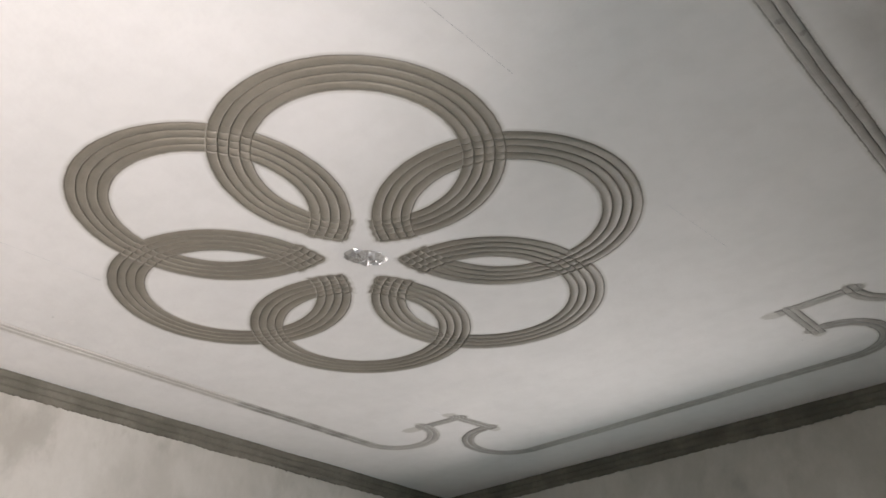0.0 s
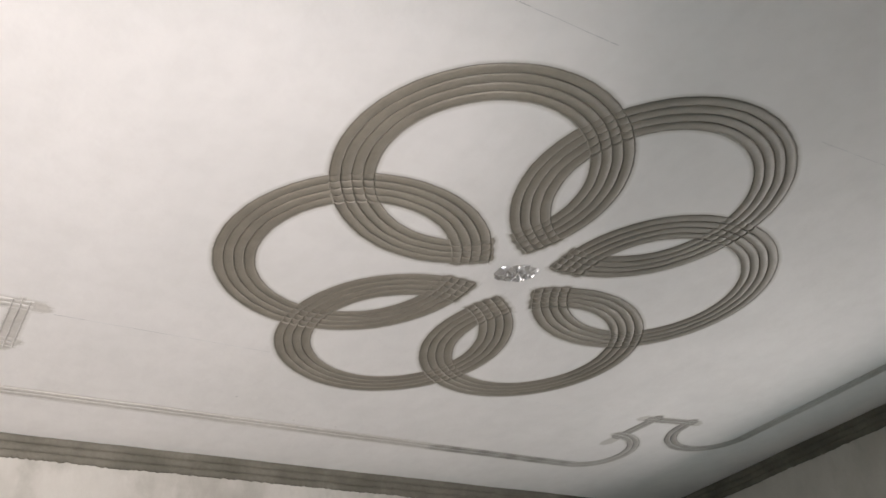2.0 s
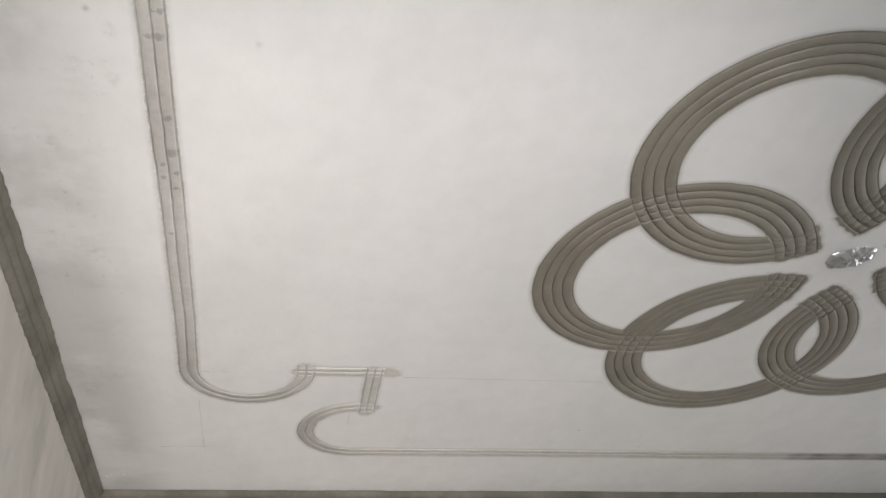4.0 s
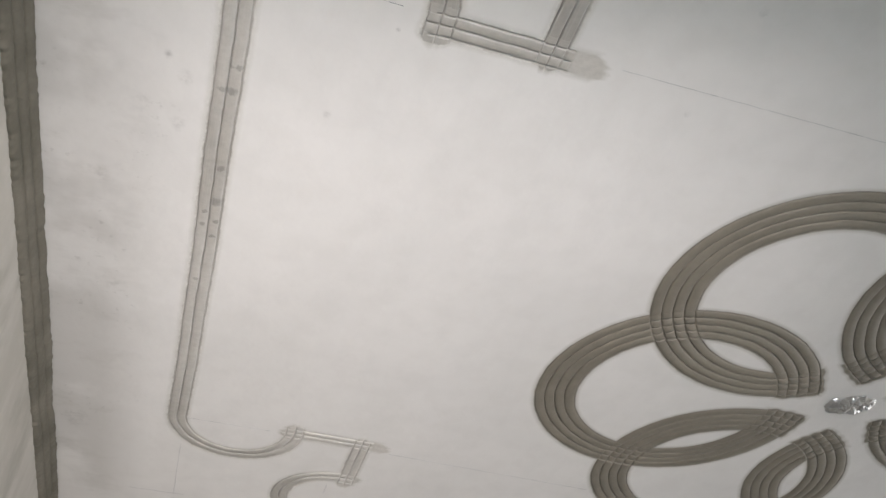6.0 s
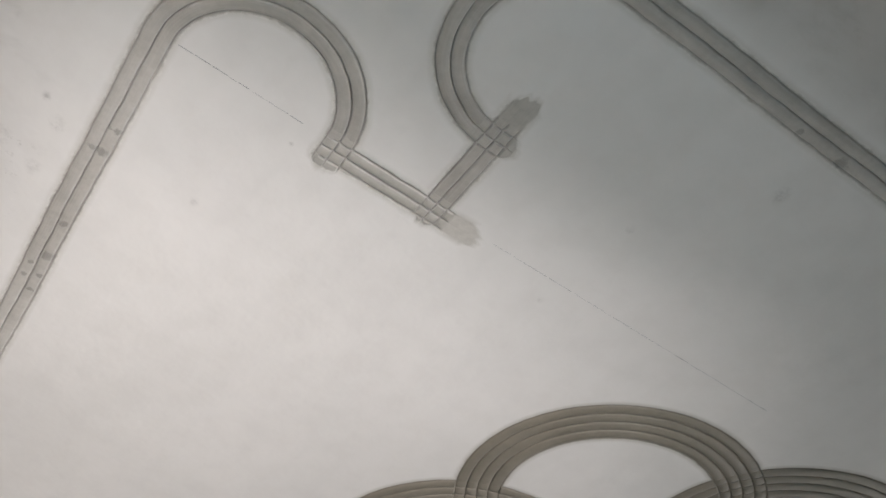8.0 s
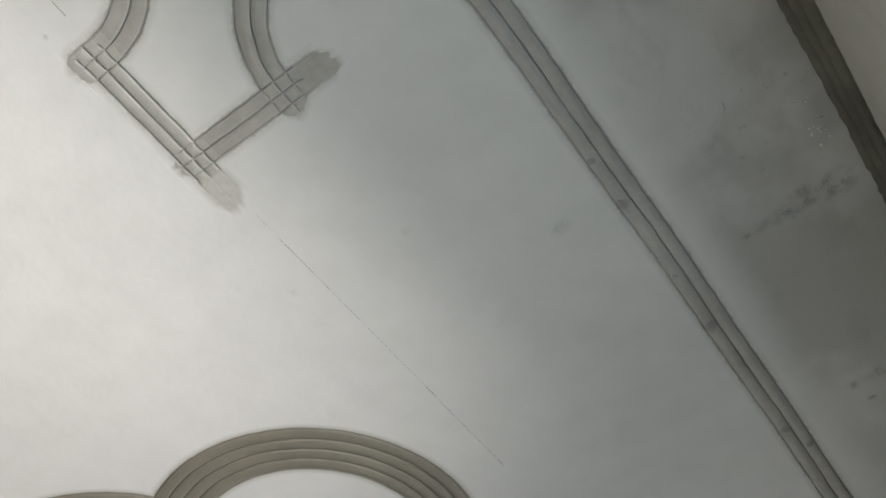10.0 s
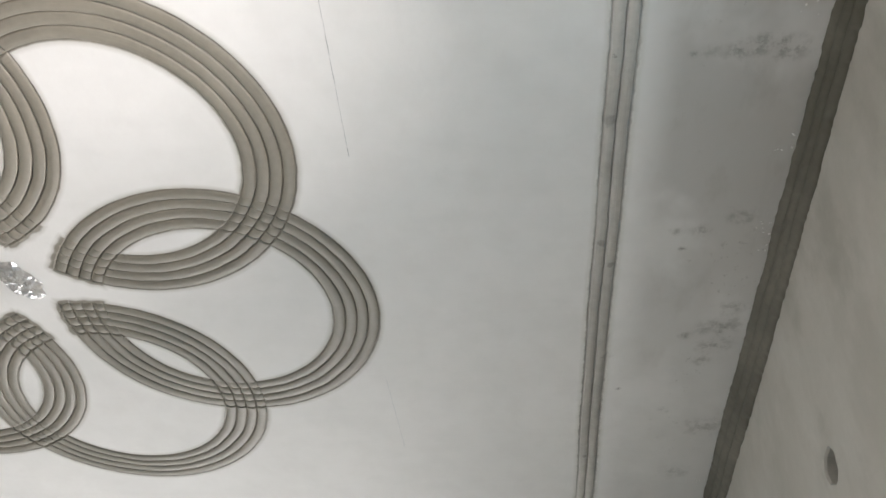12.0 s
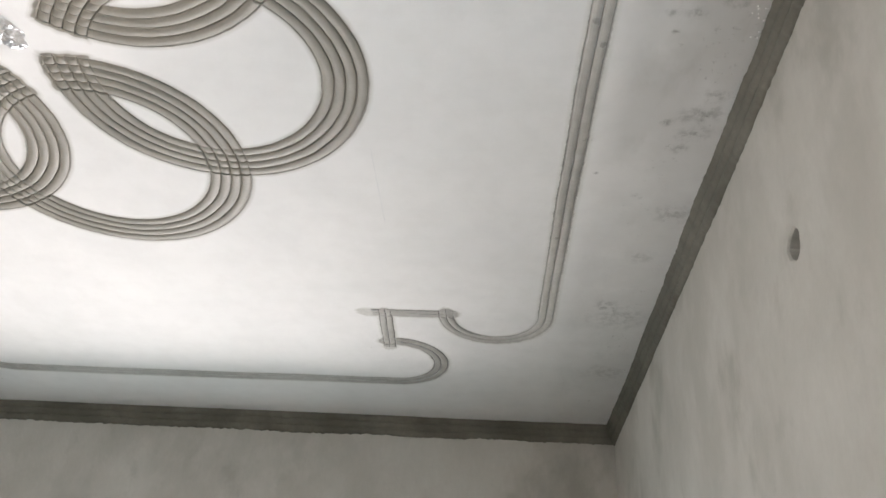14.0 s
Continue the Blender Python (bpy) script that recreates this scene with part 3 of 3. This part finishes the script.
def build_south_wall():
    """The wall with the doorway, and a round pipe hole bored into it."""
    vs, fs = [], []
    y0, y1, top = SOUTH - T, SOUTH, H + 0.028
    hx0, hx1, hz0, hz1 = HOLE_X - 0.15, HOLE_X + 0.15, HOLE_Z - 0.15, HOLE_Z + 0.15
    for s in [(WEST - T, DOOR_X0, 0, top), (DOOR_X0, DOOR_X1, DOOR_TOP, top), (DOOR_X1, hx0, 0, top), (hx1, EAST + T, 0, top),
              (hx0, hx1, 0, hz0), (hx0, hx1, hz1, top)]:
        v, f = box_data(s[0], s[1], y0, y1, s[2], s[3], base=len(vs))
        vs, fs = vs + v, fs + f
    n, b = 32, len(vs)
    for i in range(n):                     # square-to-round plate with the bore
        a = 2 * math.pi * i / n
        c, s = math.cos(a), math.sin(a)
        k = 0.15 / max(abs(c), abs(s))
        r = HOLE_R * (1 + 0.06 * math.sin(3 * a + 1) + 0.04 * math.sin(7 * a))
        vs += [(HOLE_X + k * c, y1, HOLE_Z + k * s), (HOLE_X + (r + 0.004) * c, y1, HOLE_Z + (r + 0.004) * s),
               (HOLE_X + r * c, y1 - 0.005, HOLE_Z + r * s), (HOLE_X + r * c, y1 - 0.11, HOLE_Z + r * s)]
    for i in range(n):
        j = (i + 1) % n
        for q in range(3):
            fs.append((b + 4 * i + q, b + 4 * j + q, b + 4 * j + q + 1, b + 4 * i + q + 1))
    fs.append(tuple(b + 4 * i + 3 for i in range(n)))
    ob = mesh_object("wall_south", vs, fs, MAT_WALL)
    return tagged(ob, "grey-beige plastered wall with doorway and small pipe hole", "wall", kind="structure")


build_south_wall()

CORNICE_E, CORNICE_DROP = 0.036, 0.086


def build_cornice(name, start, end, inward, seed, slim=lambda s: 1.0):
    """A fluted cement cornice from corner to corner, mitred, with a ragged lower edge on the wall."""
    start, end, inward = Vector(start), Vector(end), Vector(inward)
    run = end - start
    length = run.length
    t = run / length
    prof = []                               # (out from wall, drop, which bead, where on it)
    beads = 3
    for i in range(beads):
        for f in (0.0, 0.05, 0.12, 0.22, 0.36, 0.5, 0.64, 0.78, 0.88, 0.95):
            u = (i + f) / beads
            sag = 0.0075 * math.sqrt(max(0.0, 1 - (2 * f - 1) ** 2))
            o, d = CORNICE_E * (1 - u) ** 0.9, CORNICE_DROP * u
            prof.append((o + sag * 0.9 + 0.001 - (0.005 if f == 0.0 and i else 0.0), d + sag * 0.4, i, f))
    prof.append((0.003, CORNICE_DROP, 2, 1.0))
    prof = [(CORNICE_E + 0.002, -0.004, 0, 0.0)] + prof + [(-0.004, CORNICE_DROP + 0.001, 2, 1.0)]
    count = int(length / 0.005)
    vs, fs = [], []
    k = len(prof)
    for i in range(count + 1):
        s = length * i / count
        rag = 0.005 * noise.noise((s * 5, seed, 0.5)) + 0.003 * noise.noise((s * 30, seed, 3.5)) + 0.005 * noise.noise((s * 75, seed, 7.5))
        lip = 0.006 * noise.noise((s * 3, seed, 11.5)) + 0.0026 * noise.noise((s * 13, seed, 13.5)) + 0.0026 * noise.noise((s * 60, seed, 17.5))
        for j, (o, d, bead, f) in enumerate(prof):
            u = max(0.0, min(1.0, d / CORNICE_DROP))
            oo = o + lip * (1 - u) if j < k - 1 else o
            if bead == 1:                   # slanting chatter marks of the tool
                tick = ((s + 0.10 * f) / 0.085 + 0.35 * noise.noise((s * 3, seed, 21.5))) % 1.0
                oo -= 0.0042 * max(0.0, 1 - tick / 0.15) * math.sin(math.pi * min(1.0, max(0.0, f)))
            dd = d * slim(s) + (rag * u ** 3)
            ss = min(max(s, max(oo, 0)), length - max(oo, 0))        # mitre at both ends
            p = start + t * ss + inward * oo
            vs.append((p.x, p.y, H - dd))
    for i in range(count):
        for j in range(k - 1):
            a, b = i * k + j, (i + 1) * k + j
            fs.append((a, b, b + 1, a + 1))
    ob = mesh_object(name, vs, fs, MAT_CORNICE, smooth=True)
    return tagged(ob, "dark grey damp cement cornice with beads and ragged edge", "cornice", kind="structure")


build_cornice("cornice_north", (EAST, NORTH, 0), (WEST, NORTH, 0), (0, -1, 0), 1)
build_cornice("cornice_east", (EAST, SOUTH, 0), (EAST, NORTH, 0), (-1, 0, 0), 2)
build_cornice("cornice_south", (WEST, SOUTH, 0), (EAST, SOUTH, 0), (0, 1, 0), 3, lambda s: 0.66 + 0.34 * min(1.0, max(0.0, (s - 1.7) / 1.2)))
build_cornice("cornice_west", (WEST, NORTH, 0), (WEST, SOUTH, 0), (1, 0, 0), 4)

# ---- small things ----


def build_foil():
    """A crumpled foil cap pressed over the lamp box in the middle of the rosette."""
    nu, nv = 44, 14
    vs, fs = [], []
    for j in range(nv + 1):
        for i in range(nu):
            a = 2 * math.pi * i / nu
            r = j / nv
            rim = 0.056 * (1 + 0.12 * math.sin(2 * a + 0.6) + 0.07 * math.sin(5 * a) + 0.05 * math.sin(9 * a + 2))
            x, y = rim * r * math.cos(a) * 1.28, rim * r * math.sin(a) * 0.9
            c, s = math.cos(radians(-40)), math.sin(radians(-40))
            fold = abs(noise.noise((x * 30, y * 30, 2.0))) * 0.016 + abs(noise.noise((x * 75, y * 75, 7.0))) * 0.008
            z = 0.016 * (1 - r ** 3) + fold * (1 - r ** 5)
            vs.append((c * x - s * y + 0.007, s * x + c * y - 0.023, H + 0.002 - z))
    for j in range(nv):
        for i in range(nu):
            k = (i + 1) % nu
            fs.append((j * nu + i, j * nu + k, (j + 1) * nu + k, (j + 1) * nu + i))
    return tagged(mesh_object("foil_cover", vs, fs, MAT_FOIL), "crumpled silver foil cap over the ceiling lamp point", "foil cover")


build_foil()


def chalk_line(a, b, seed, mat, width=0.0019):
    """A snapped setting-out line, broken here and there."""
    rnd = random.Random(seed)
    a, b = Vector((*a, 0)), Vector((*b, 0))
    t = (b - a).normalized()
    nrm = Vector((-t.y, t.x, 0))
    vs, fs, s, total = [], [], 0.0, (b - a).length
    while s < total:
        piece = min(rnd.uniform(0.006, 0.035), total - s)
        w = width * rnd.uniform(0.3, 1.1) / 2
        p, q = a + t * s + nrm * rnd.uniform(-0.0005, 0.0005), a + t * (s + piece) + nrm * rnd.uniform(-0.0005, 0.0005)
        m = len(vs)
        for r in (p - nrm * w, q - nrm * w * 0.8, q + nrm * w * 0.8, p + nrm * w):
            vs.append((r.x, r.y, H - 0.0006))
        for r in (p, q):
            vs.append((r.x, r.y, H - 0.0012))
        fs += [(m, m + 1, m + 5, m + 4), (m + 4, m + 5, m + 2, m + 3), (m, m + 4, m + 3), (m + 1, m + 2, m + 5)]
        s += piece + rnd.choice((0.0, 0.001, 0.002, 0.004, 0.008))
    return tagged(mesh_object("chalk_line", vs, fs, mat), "thin broken blue-grey chalk setting-out line on ceiling", "chalk line", "setting-out lines")


for i, (a, b) in enumerate([((-1.93, -0.938), (-1.66, -0.936)), ((-1.19, -0.932), (-0.36, -0.940)), ((0.42, -0.93), (0.80, -0.95)),
                            ((-1.93, 0.765), (-1.66, 0.756)), ((-1.25, 0.768), (-0.52, 0.764)), ((0.55, 0.79), (1.30, 0.786)),
                            ((-1.943, 0.95), (-1.940, 1.34)), ((-2.10, 1.337), (-1.90, 1.328)), ((-1.41, 1.05), (-1.41, 1.13))]):
    chalk_line(a, b, 20 + i, MAT_CHALK if i in (2, 5) else MAT_PENCIL, 0.0015 if i in (1, 2) else 0.0019)


def build_crumbs():
    """White putty crumbs left sticking to the ceiling beside the cornice."""
    rnd = random.Random(9)
    bm = bmesh.new()
    for x0, y0, spread, count in ((-0.74, -1.87, 0.05, 26), (-0.11, -1.89, 0.03, 12), (1.01, -1.895, 0.02, 5), (1.82, -1.895, 0.02, 4), (-2.33, 1.60, 0.03, 7), (-0.35, -1.895, 0.02, 5)):
        for _ in range(count):
            x, y = x0 + rnd.gauss(0, spread), y0 + rnd.gauss(0, 0.014)
            y = max(y, SOUTH + 0.045)
            r = rnd.uniform(0.0012, 0.0034)
            m = pose(x, y, H - r * 0.2, rnd.uniform(0, 360), rnd.uniform(0, 360), rnd.uniform(0, 360)) @ Matrix.Diagonal((r * rnd.uniform(0.8, 2.2), r, r * 0.8, 1))
            bmesh.ops.create_icosphere(bm, subdivisions=1, radius=1.0, matrix=m)
    me = bpy.data.meshes.new("putty_crumbs")
    bm.to_mesh(me)
    bm.free()
    me.materials.append(MAT_CRUMB)
    return tagged(new("putty_crumbs", me), "small white putty crumbs stuck beside the cornice", "putty crumbs", kind="stuff")


build_crumbs()
